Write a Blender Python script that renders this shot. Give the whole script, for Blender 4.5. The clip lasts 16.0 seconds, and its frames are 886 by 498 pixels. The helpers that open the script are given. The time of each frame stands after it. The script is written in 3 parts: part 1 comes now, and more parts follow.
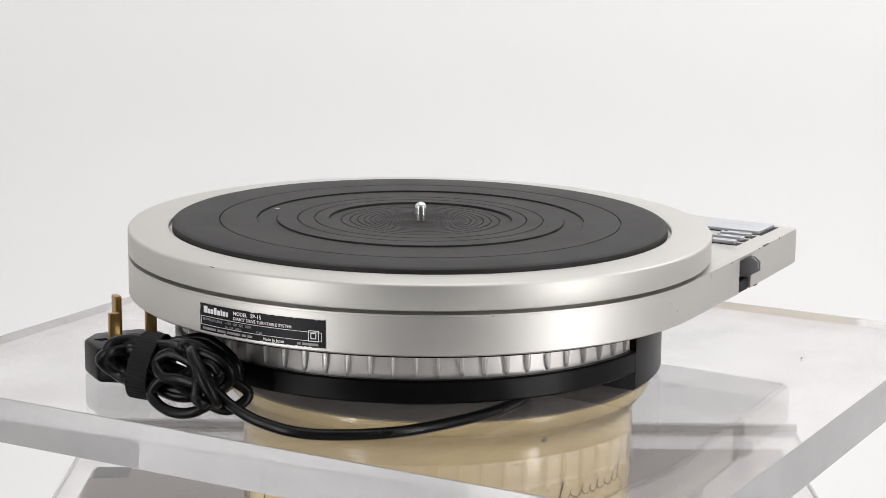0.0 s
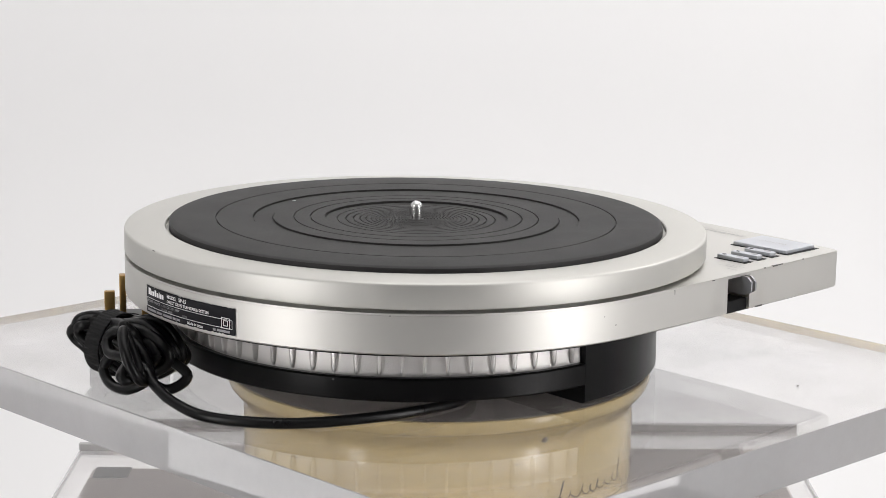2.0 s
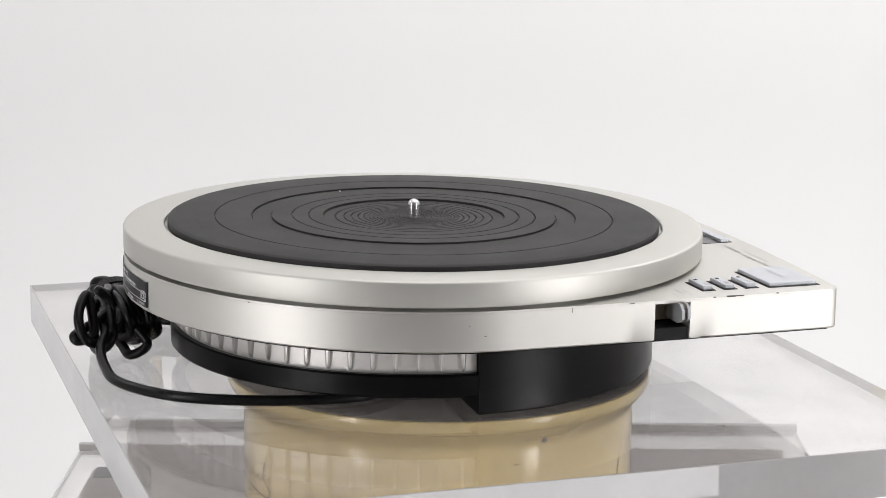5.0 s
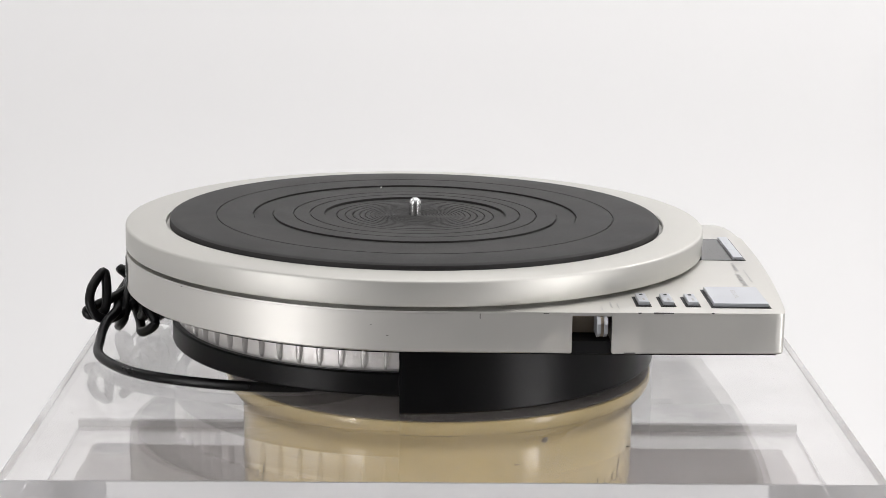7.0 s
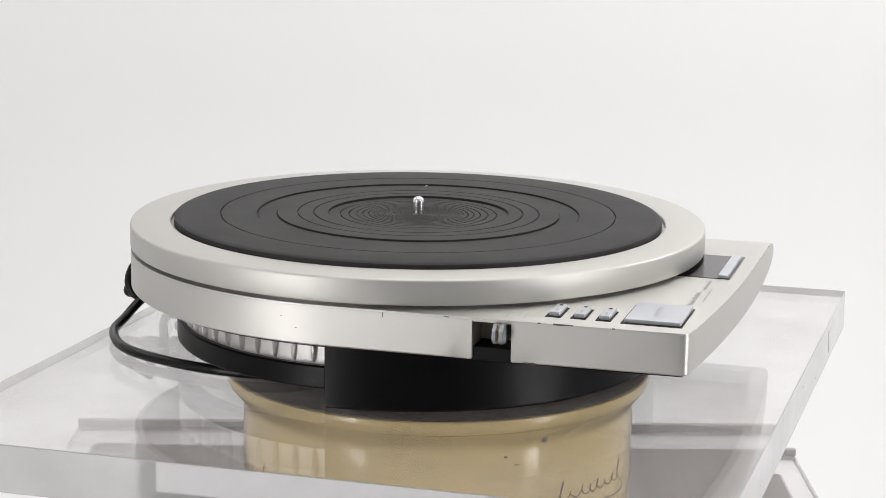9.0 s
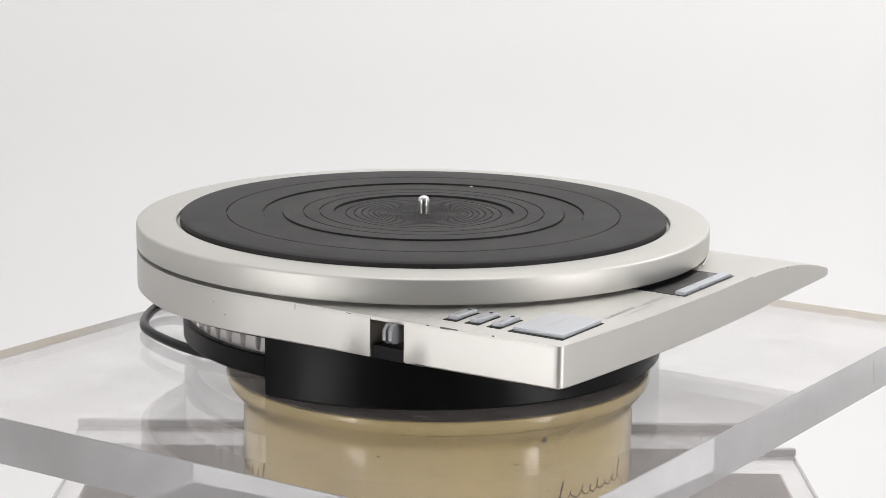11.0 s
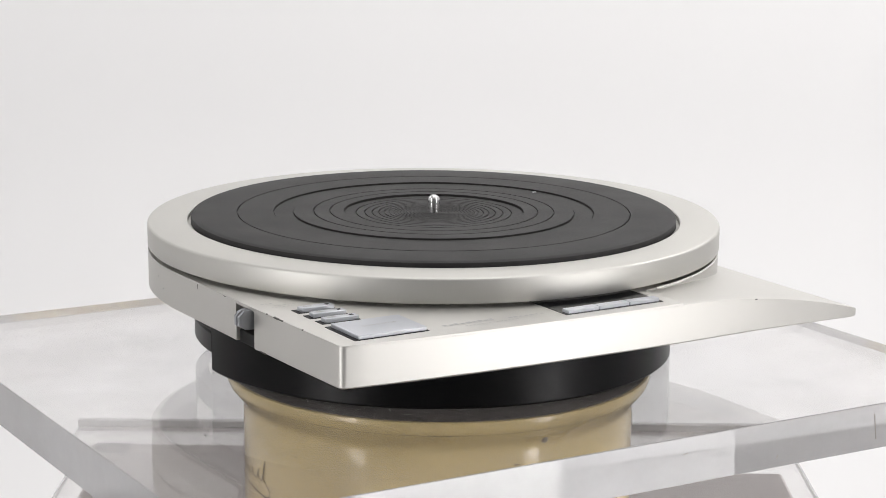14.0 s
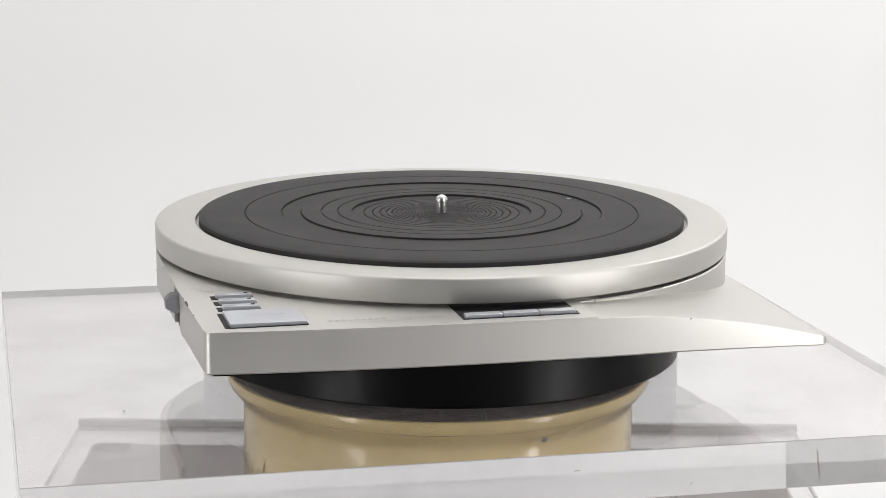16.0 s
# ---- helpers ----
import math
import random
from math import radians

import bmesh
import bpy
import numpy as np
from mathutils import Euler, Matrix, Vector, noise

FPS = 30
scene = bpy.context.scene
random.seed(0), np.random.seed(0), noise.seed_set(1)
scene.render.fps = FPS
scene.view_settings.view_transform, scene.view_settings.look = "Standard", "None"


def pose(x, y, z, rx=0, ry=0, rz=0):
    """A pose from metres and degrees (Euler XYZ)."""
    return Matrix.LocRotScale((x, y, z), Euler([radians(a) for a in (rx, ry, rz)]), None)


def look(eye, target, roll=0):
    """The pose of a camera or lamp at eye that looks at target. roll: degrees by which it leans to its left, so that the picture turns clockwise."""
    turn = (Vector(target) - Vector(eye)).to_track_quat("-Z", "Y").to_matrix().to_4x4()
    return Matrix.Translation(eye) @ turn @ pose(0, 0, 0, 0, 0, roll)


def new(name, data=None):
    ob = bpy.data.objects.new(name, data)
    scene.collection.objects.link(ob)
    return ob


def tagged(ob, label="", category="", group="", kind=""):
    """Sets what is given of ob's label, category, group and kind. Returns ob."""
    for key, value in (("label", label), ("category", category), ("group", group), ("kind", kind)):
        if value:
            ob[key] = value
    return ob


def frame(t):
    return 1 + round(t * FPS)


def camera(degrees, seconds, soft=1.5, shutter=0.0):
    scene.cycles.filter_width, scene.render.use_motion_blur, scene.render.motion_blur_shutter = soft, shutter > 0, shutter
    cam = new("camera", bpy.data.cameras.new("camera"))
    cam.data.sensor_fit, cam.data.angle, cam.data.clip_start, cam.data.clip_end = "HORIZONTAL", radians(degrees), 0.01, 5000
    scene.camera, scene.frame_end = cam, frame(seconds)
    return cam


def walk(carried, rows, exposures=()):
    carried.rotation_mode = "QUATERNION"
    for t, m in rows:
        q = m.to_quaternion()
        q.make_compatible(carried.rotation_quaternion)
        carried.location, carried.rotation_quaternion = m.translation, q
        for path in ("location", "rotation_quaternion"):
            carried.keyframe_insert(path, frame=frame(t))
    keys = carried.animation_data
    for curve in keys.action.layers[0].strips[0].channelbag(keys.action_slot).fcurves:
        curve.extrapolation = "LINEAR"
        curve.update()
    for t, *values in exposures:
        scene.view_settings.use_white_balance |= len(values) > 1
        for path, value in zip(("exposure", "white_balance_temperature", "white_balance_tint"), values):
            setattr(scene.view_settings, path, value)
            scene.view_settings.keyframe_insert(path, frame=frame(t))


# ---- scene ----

# ---------------------------------------------------------------- camera
cam = camera(24.62, 16.0, soft=0.8)
EYE = Vector((0.0, -1.2, 0.30839))
VIEW = look(EYE, EYE + Vector((0.00188, 0.97982, -0.19988)), 0.505)
walk(cam, [(0.0, VIEW), (16.0, VIEW)])
scene.view_settings.exposure = -0.19

# ---------------------------------------------------------------- light
world = bpy.data.worlds.new("studio")
scene.world = world
world.use_nodes = True
world.node_tree.nodes["Background"].inputs[0].default_value = (0.8, 0.85, 1.0, 1)
world.node_tree.nodes["Background"].inputs[1].default_value = 0.02


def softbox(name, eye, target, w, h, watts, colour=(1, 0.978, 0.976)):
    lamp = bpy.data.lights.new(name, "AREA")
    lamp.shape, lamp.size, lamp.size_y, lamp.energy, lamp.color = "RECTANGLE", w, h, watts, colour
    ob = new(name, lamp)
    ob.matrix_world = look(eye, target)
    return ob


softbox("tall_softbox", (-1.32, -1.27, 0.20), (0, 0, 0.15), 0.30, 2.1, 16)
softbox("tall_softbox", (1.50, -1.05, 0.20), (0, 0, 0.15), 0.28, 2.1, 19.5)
# unseen fills, added to brighten the upper faces and the backdrop
softbox("overhead_fill", (0.45, 0.3, 1.95), (0.45, 0.3, 0), 2.2, 2.2, 20)
softbox("backdrop_fill", (-1.7, 0.9, 1.6), (-0.3, 2.3, 1.15), 0.7, 0.7, 13.5)
softbox("backdrop_fill", (1.7, 0.9, 1.6), (0.6, 2.3, 0.85), 0.7, 0.7, 33)


# ---------------------------------------------------------------- materials
def material(name, base, rough=0.5, metal=0.0, vary=0.06, scale=40.0, bump=0.0, bump_scale=600.0, rough_vary=0.08, coat=0.0, stretch=(1, 1, 1), spec=0.5):
    """Principled surface with two scales of noise in colour, roughness and relief."""
    m = bpy.data.materials.new(name)
    m.use_nodes = True
    n, l = m.node_tree.nodes, m.node_tree.links
    b = n["Principled BSDF"]
    b.inputs["Metallic"].default_value = metal
    b.inputs["Coat Weight"].default_value = coat
    b.inputs["Specular IOR Level"].default_value = spec
    b.inputs["Coat Roughness"].default_value = 0.07
    tc = n.new("ShaderNodeTexCoord")
    mp = n.new("ShaderNodeMapping")
    mp.inputs["Scale"].default_value = stretch
    l.new(tc.outputs["Object"], mp.inputs["Vector"])
    big, fine = n.new("ShaderNodeTexNoise"), n.new("ShaderNodeTexNoise")
    big.inputs["Scale"].default_value, big.inputs["Detail"].default_value = scale, 6
    fine.inputs["Scale"].default_value, fine.inputs["Detail"].default_value = bump_scale, 3
    l.new(mp.outputs[0], big.inputs["Vector"])
    l.new(mp.outputs[0], fine.inputs["Vector"])
    mix = n.new("ShaderNodeMix")
    mix.data_type = "RGBA"
    mix.inputs["A"].default_value = (*[max(c * (1 - vary), 0) for c in base], 1)
    mix.inputs["B"].default_value = (*[min(c * (1 + vary), 1) for c in base], 1)
    l.new(big.outputs["Fac"], mix.inputs["Factor"])
    l.new(mix.outputs["Result"], b.inputs["Base Color"])
    rr = n.new("ShaderNodeMapRange")
    rr.inputs["To Min"].default_value, rr.inputs["To Max"].default_value = max(rough - rough_vary, 0.02), rough + rough_vary
    l.new(big.outputs["Fac"], rr.inputs["Value"])
    l.new(rr.outputs[0], b.inputs["Roughness"])
    if bump:
        bp = n.new("ShaderNodeBump")
        bp.inputs["Strength"].default_value, bp.inputs["Distance"].default_value = bump, 0.0006
        l.new(fine.outputs["Fac"], bp.inputs["Height"])
        l.new(bp.outputs[0], b.inputs["Normal"])
        l.new(bp.outputs[0], b.inputs["Coat Normal"])
    return m


def clear(name, film, film_colour, rough=0.0, grain=7.0, spread=0.5):
    """Acrylic under a thin uneven film of dust and fine scratches; on cut edges the film is painted-in light."""
    m = bpy.data.materials.new(name)
    m.use_nodes = True
    n, l = m.node_tree.nodes, m.node_tree.links
    b = n["Principled BSDF"]
    b.inputs["Base Color"].default_value = (0.985, 0.985, 0.985, 1)
    b.inputs["Roughness"].default_value = rough
    b.inputs["IOR"].default_value = 1.49
    b.inputs["Transmission Weight"].default_value = 1
    d = n.new("ShaderNodeBsdfDiffuse")
    d.inputs[0].default_value = (*film_colour, 1)
    tc, a, c = n.new("ShaderNodeTexCoord"), n.new("ShaderNodeTexNoise"), n.new("ShaderNodeMapRange")
    a.inputs["Scale"].default_value, a.inputs["Detail"].default_value, a.inputs["Roughness"].default_value = grain, 8, 0.7
    l.new(tc.outputs["Object"], a.inputs["Vector"])
    l.new(a.outputs["Fac"], c.inputs["Value"])
    c.inputs["From Min"].default_value, c.inputs["From Max"].default_value = 0.3, 0.75
    c.inputs["To Min"].default_value, c.inputs["To Max"].default_value = film * (1 - spread), film * (1 + spread)
    mix = n.new("ShaderNodeMixShader")
    l.new(c.outputs[0], mix.inputs[0])
    l.new(b.outputs[0], mix.inputs[1])
    l.new(d.outputs[0], mix.inputs[2])
    l.new(mix.outputs[0], n["Material Output"].inputs["Surface"])
    return m


M_SILVER = material("satin silver paint", (0.605, 0.598, 0.565), 0.48, 0.92, 0.03, 25, 0.05, 5000, 0.03)
M_CHASSIS = material("satin silver casting", (0.63, 0.62, 0.59), 0.47, 0.93, 0.035, 30, 0.05, 5000, 0.04)
M_RUBBER = material("black rubber", (0.0140, 0.0129, 0.0128), 0.60, 0, 0.25, 35, 0.15, 1800, 0.08, spec=0.4)
M_BLACK = material("black plastic", (0.0018, 0.0018, 0.0020), 0.34, 0, 0.2, 50, 0.04, 1500, 0.06, spec=0.16)
M_CABLE = material("black cable sheath", (0.0030, 0.0030, 0.0033), 0.30, 0, 0.2, 60, 0.05, 900, 0.06, spec=0.24)
M_STRAP = material("black woven strap", (0.005, 0.005, 0.0053), 0.7, 0, 0.3, 80, 0.6, 1500, spec=0.25)
M_CAST = material("cast aluminium", (0.66, 0.645, 0.63), 0.45, 0.8, 0.10, 120, 0.25, 1600, 0.1)
M_CHROME = material("polished steel", (0.70, 0.70, 0.70), 0.26, 1.0, 0.02, 60)
M_KEY = material("brushed grey key", (0.60, 0.62, 0.66), 0.34, 0.6, 0.03, 80, 0.05, 2500, 0.04)
M_LEVER = material("dark grey lever", (0.36, 0.37, 0.39), 0.38, 0.5, 0.04, 80, 0.05, 2000, 0.05)
M_BRACKET = material("dull bronze", (0.33, 0.28, 0.22), 0.45, 0.6, 0.2, 90, 0.1, 900)
M_WELL = material("dark well", (0.008, 0.008, 0.0085), 0.45, 0, 0.1, 60, spec=0.15)
M_WINDOW = material("smoked display pane", (0.010, 0.010, 0.011), 0.16, 0, 0.1, 60, 0, 100, 0.04, spec=0.35)
M_LABEL = material("black foil label", (0.008, 0.008, 0.011), 0.42, 0.0, 0.2, 120, 0, 100, 0.08, spec=0.2)
M_PRINT = material("silver print", (0.86, 0.86, 0.86), 0.45, 0.0, 0.12, 300)
M_GREY_PRINT = material("grey print", (0.48, 0.475, 0.465), 0.5, 0, 0.1, 300)
M_FADED = material("faded print", (0.30, 0.30, 0.31), 0.5, 0, 0.4, 300)
M_BRASS = material("tarnished brass", (0.42, 0.27, 0.10), 0.35, 0.9, 0.25, 90, 0.1, 800, 0.1)
M_CREAM = material("cream enamel", (0.84, 0.65, 0.315), 0.30, 0, 0.20, 14, 0.22, 70, 0.10, 1.0)
M_INK = material("brown ink", (0.14, 0.10, 0.045), 0.6, 0, 0.2, 200)
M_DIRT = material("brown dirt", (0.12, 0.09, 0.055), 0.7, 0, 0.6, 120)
M_PAD = material("scuffed grey pad", (0.15, 0.135, 0.125), 0.4, 0, 0.85, 38, 0.2, 300, 0.12, stretch=(1, 3, 1))
M_DARKCHIP = material("worn edge", (0.085, 0.08, 0.075), 0.6, 0, 0.2, 200)
M_DUST = material("dust", (0.30, 0.28, 0.26), 0.9, 0, 0.2, 200)
M_SCRATCH = material("scratch", (0.75, 0.74, 0.72), 0.6, 0, 0.1, 200)
M_ACRYLIC = clear("clear acrylic", 0.12, (0.43, 0.395, 0.385), 0.0, 11.0, 0.75)
# near-white film stands in for light refracted inside the cut edges
M_EDGE = clear("cut acrylic edge", 0.33, (0.93, 0.93, 0.94), 0.04, 4.0, 0.16)
M_STRIP = material("grey rubber", (0.46, 0.455, 0.455), 0.6, 0, 0.15, 20, 0.1, 300)
M_WALL = material("white paper backdrop", (0.80, 0.80, 0.80), 0.85, 0, 0.012, 1.5, 0.03, 60)
M_ROOM = material("grey studio paint", (0.30, 0.30, 0.30), 0.9, 0, 0.04, 2.0, 0.05, 60)
# tone of the unseen south wall, set to darken reflections in the metal
M_SOUTH = material("dark grey studio paint", (0.25, 0.25, 0.25), 0.9, 0, 0.04, 2.0, 0.05, 60)
M_CEIL = material("white ceiling paint", (0.75, 0.75, 0.75), 0.9, 0, 0.03, 2.0, 0.05, 60)
M_FELT = material("dark grey felt", (0.022, 0.023, 0.026), 0.9, 0, 0.2, 90, 0.3, 900)
M_PLINTH = material("taupe plinth paint", (0.33, 0.29, 0.27), 0.6, 0, 0.15, 9, 0.1, 90)


# ---------------------------------------------------------------- mesh helpers
def mesh_of(name, bm, mat, smooth=None):
    bmesh.ops.recalc_face_normals(bm, faces=bm.faces[:])
    me = bpy.data.meshes.new(name)
    if smooth is not None:
        for f in bm.faces:
            f.smooth = True
        for e in bm.edges:
            if len(e.link_faces) == 2 and e.calc_face_angle(0) > radians(smooth):
                e.smooth = False
    bm.to_mesh(me)
    bm.free()
    me.materials.append(mat)
    return me


def part(name, bm, mat, parent, label="", smooth=None, m=None):
    ob = new(name, mesh_of(name, bm, mat, smooth))
    ob.parent = parent
    if m is not None:
        ob.matrix_basis = m
    return tagged(ob, label)


def thing(name, bm, mat, label, category, smooth=None, kind="", group=""):
    return tagged(new(name, mesh_of(name, bm, mat, smooth)), label, category, group, kind)


def box(lo, hi, bev=0.0, segs=2):
    bm = bmesh.new()
    bmesh.ops.create_cube(bm, size=1)
    for v in bm.verts:
        v.co = Vector([lo[i] if v.co[i] < 0 else hi[i] for i in range(3)])
    if bev:
        bmesh.ops.bevel(bm, geom=bm.edges[:], offset=bev, segments=segs, profile=0.5, affect="EDGES")
    return bm


def lathe(profile, segs=192, a0=0.0, a1=360.0, close=False):
    """Turn a profile of (radius, height) about z; close: the profile is a ring, for an arc the ends are capped."""
    bm = bmesh.new()
    full = abs(a1 - a0) >= 360
    n = segs if full else segs + 1
    rings = []
    for i in range(n):
        a = radians(a0 + (a1 - a0) * i / segs)
        rings.append([bm.verts.new((r * math.cos(a), r * math.sin(a), z)) for r, z in profile])
    k = len(profile)
    for i in range(segs):
        p, q = rings[i], rings[(i + 1) % n]
        for j in range(k if close else k - 1):
            bm.faces.new((p[j], q[j], q[(j + 1) % k], p[(j + 1) % k]))
    if close and not full:
        bm.faces.new(rings[0])
        bm.faces.new(rings[-1])
    bmesh.ops.remove_doubles(bm, verts=bm.verts[:], dist=1e-6)
    return bm


def smooth_path(pts, n=12, closed=False):
    """Points along a Catmull-Rom curve through pts."""
    pts = [Vector(p) for p in pts]
    c = len(pts)
    get = (lambda i: pts[i % c]) if closed else (lambda i: pts[min(max(i, 0), c - 1)])
    out = []
    for i in range(c if closed else c - 1):
        a, b, d, e = get(i - 1), get(i), get(i + 1), get(i + 2)
        for k in range(n):
            t = k / n
            out.append(0.5 * (2 * b + (d - a) * t + (2 * a - 5 * b + 4 * d - e) * t * t + (3 * b - a - 3 * d + e) * t ** 3))
    if not closed:
        out.append(pts[-1])
    return out


def tube(bm, path, r, segs=12, closed=False, flat=1.0):
    """Sweep a round (or flattened) section along a path."""
    n = len(path)
    up = Vector((0, 0, 1))
    rings = []
    for i, p in enumerate(path):
        d = (path[(i + 1) % n] - path[i - 1]) if closed else (path[min(i + 1, n - 1)] - path[max(i - 1, 0)])
        d.normalize()
        side = d.cross(up)
        side = side.normalized() if side.length > 0.05 else Vector((1, 0, 0))
        top = side.cross(d).normalized()
        rings.append([bm.verts.new(p + side * r * math.cos(2 * math.pi * k / segs) + top * r * flat * math.sin(2 * math.pi * k / segs)) for k in range(segs)])
    for i in range(n if closed else n - 1):
        a, b = rings[i], rings[(i + 1) % n]
        for k in range(segs):
            bm.faces.new((a[k], b[k], b[(k + 1) % segs], a[(k + 1) % segs]))
    if not closed:
        bm.faces.new(rings[0])
        bm.faces.new(rings[-1])
    return bm


def prism(outline, z0, z1):
    bm = bmesh.new()
    lo = [bm.verts.new((x, y, z0)) for x, y in outline]
    hi = [bm.verts.new((x, y, z1)) for x, y in outline]
    n = len(outline)
    for i in range(n):
        bm.faces.new((lo[i], lo[(i + 1) % n], hi[(i + 1) % n], hi[i]))
    bm.faces.new(lo)
    bm.faces.new(hi)
    return bm


def lettering(body, size, align="LEFT", bold=0.0):
    """The flat outline of a line of writing in the built-in font, as a bmesh in x and y."""
    cu = bpy.data.curves.new("writing", "FONT")
    cu.body, cu.size, cu.align_x, cu.resolution_u, cu.offset = body, size, align, 3, bold
    ob = bpy.data.objects.new("writing", cu)
    scene.collection.objects.link(ob)
    dg = bpy.context.evaluated_depsgraph_get()
    me = bpy.data.meshes.new_from_object(ob.evaluated_get(dg))
    bm = bmesh.new()
    bm.from_mesh(me)
    bpy.data.objects.remove(ob)
    bpy.data.curves.remove(cu)
    bpy.data.meshes.remove(me)
    return bm


def flat_bars(rects):
    bm = bmesh.new()
    for x0, y0, x1, y1 in rects:
        n = max(1, int((x1 - x0) / 0.003))
        for i in range(n):
            a, b = x0 + (x1 - x0) * i / n, x0 + (x1 - x0) * (i + 1) / n
            bm.faces.new([bm.verts.new(p) for p in ((a, y0, 0), (b, y0, 0), (b, y1, 0), (a, y1, 0))])
    return bm


def wrap(bm, radius, angle):
    """Bend a flat bmesh (x along, y up) round the z axis, so that it faces outwards."""
    for v in bm.verts:
        a = radians(angle) + v.co.x / radius
        v.co = Vector(((radius + v.co.z) * math.cos(a), (radius + v.co.z) * math.sin(a), v.co.y))
    return bm


def moved(bm, m):
    bmesh.ops.transform(bm, matrix=m, verts=bm.verts[:])
    return bm


def joined(*bms):
    out = bmesh.new()
    for b in bms:
        me = bpy.data.meshes.new("tmp")
        b.to_mesh(me)
        out.from_mesh(me)
        bpy.data.meshes.remove(me)
        b.free()
    return out


# ---------------------------------------------------------------- the studio
def studio():
    x, y0, y1, z0, z1 = 2.6, -3.0, 2.5, -0.95, 2.15
    bm = bmesh.new()
    prof = [(y0, z0), (1.6, z0)]
    prof += [(1.6 + 0.8 * math.sin(radians(a)), z0 + 0.8 - 0.8 * math.cos(radians(a))) for a in range(6, 91, 6)]
    prof += [(2.4, z1)]
    prev = None
    for py, pz in prof:
        row = [bm.verts.new((-x, py, pz)), bm.verts.new((x, py, pz))]
        if prev:
            bm.faces.new((prev[0], prev[1], row[1], row[0]))
        prev = row
    thing("backdrop", bm, M_WALL, "seamless white paper backdrop curving up from the floor", "backdrop", 60, "structure")
    # unseen shell added round the set; its tones shape bounce and reflections
    thing("floor", box((-x, y0, z0 - 0.1), (x, y1, z0 - 0.004)), M_ROOM, "plain grey studio floor", "floor", None, "structure")
    thing("wall_north", box((-x, 2.45, z0), (x, 2.55, z1)), M_ROOM, "plain grey wall added out of view", "wall", None, "structure")
    thing("wall_south", box((-x, y0 - 0.1, z0), (x, y0, z1)), M_SOUTH, "plain grey wall added out of view", "wall", None, "structure")
    thing("wall_west", box((-x - 0.1, y0 - 0.1, z0), (-x, y1 + 0.05, z1)), M_CEIL, "plain white wall added out of view", "wall", None, "structure")
    thing("wall_east", box((x, y0 - 0.1, z0), (x + 0.1, y1 + 0.05, z1)), M_CEIL, "plain white wall added out of view", "wall", None, "structure")
    thing("ceiling", box((-x, y0, z1), (x, y1, z1 + 0.1)), M_CEIL, "plain white ceiling added out of view", "ceiling", None, "structure")


studio()

# ---------------------------------------------------------------- the stand
SLAB_Z = -0.17
PLATE_T = 0.026


def stand():
    plinth = thing("plinth", box((-0.268, -0.30, -0.95), (0.268, 0.312, SLAB_Z - 0.020), 0.003), M_PLINTH, "taupe painted plinth under a clear acrylic slab", "plinth", 40)
    slab = thing("acrylic_slab", box((-0.283, -0.33, SLAB_Z - 0.020), (0.283, 0.342, SLAB_Z), 0.0012, 1), M_ACRYLIC, "clear acrylic slab lying on a taupe plinth", "slab", None)
    slab.visible_shadow = False
    slab.data.materials.append(M_EDGE)
    for p in slab.data.polygons:
        p.material_index = int(abs(p.normal.z) < 0.99)
    part("felt_pad", box((-0.2640, 0.2850, SLAB_Z - 0.0199), (-0.2370, 0.3115, SLAB_Z - 0.0185), 0.0003, 1), M_FELT, slab, "dark grey felt pad under a corner")
    part("rear_strip", box((-0.283, 0.337, SLAB_Z), (0.283, 0.342, SLAB_Z + 0.006), 0.0008, 1), M_STRIP, slab, "grey strip along the back edge")


stand()


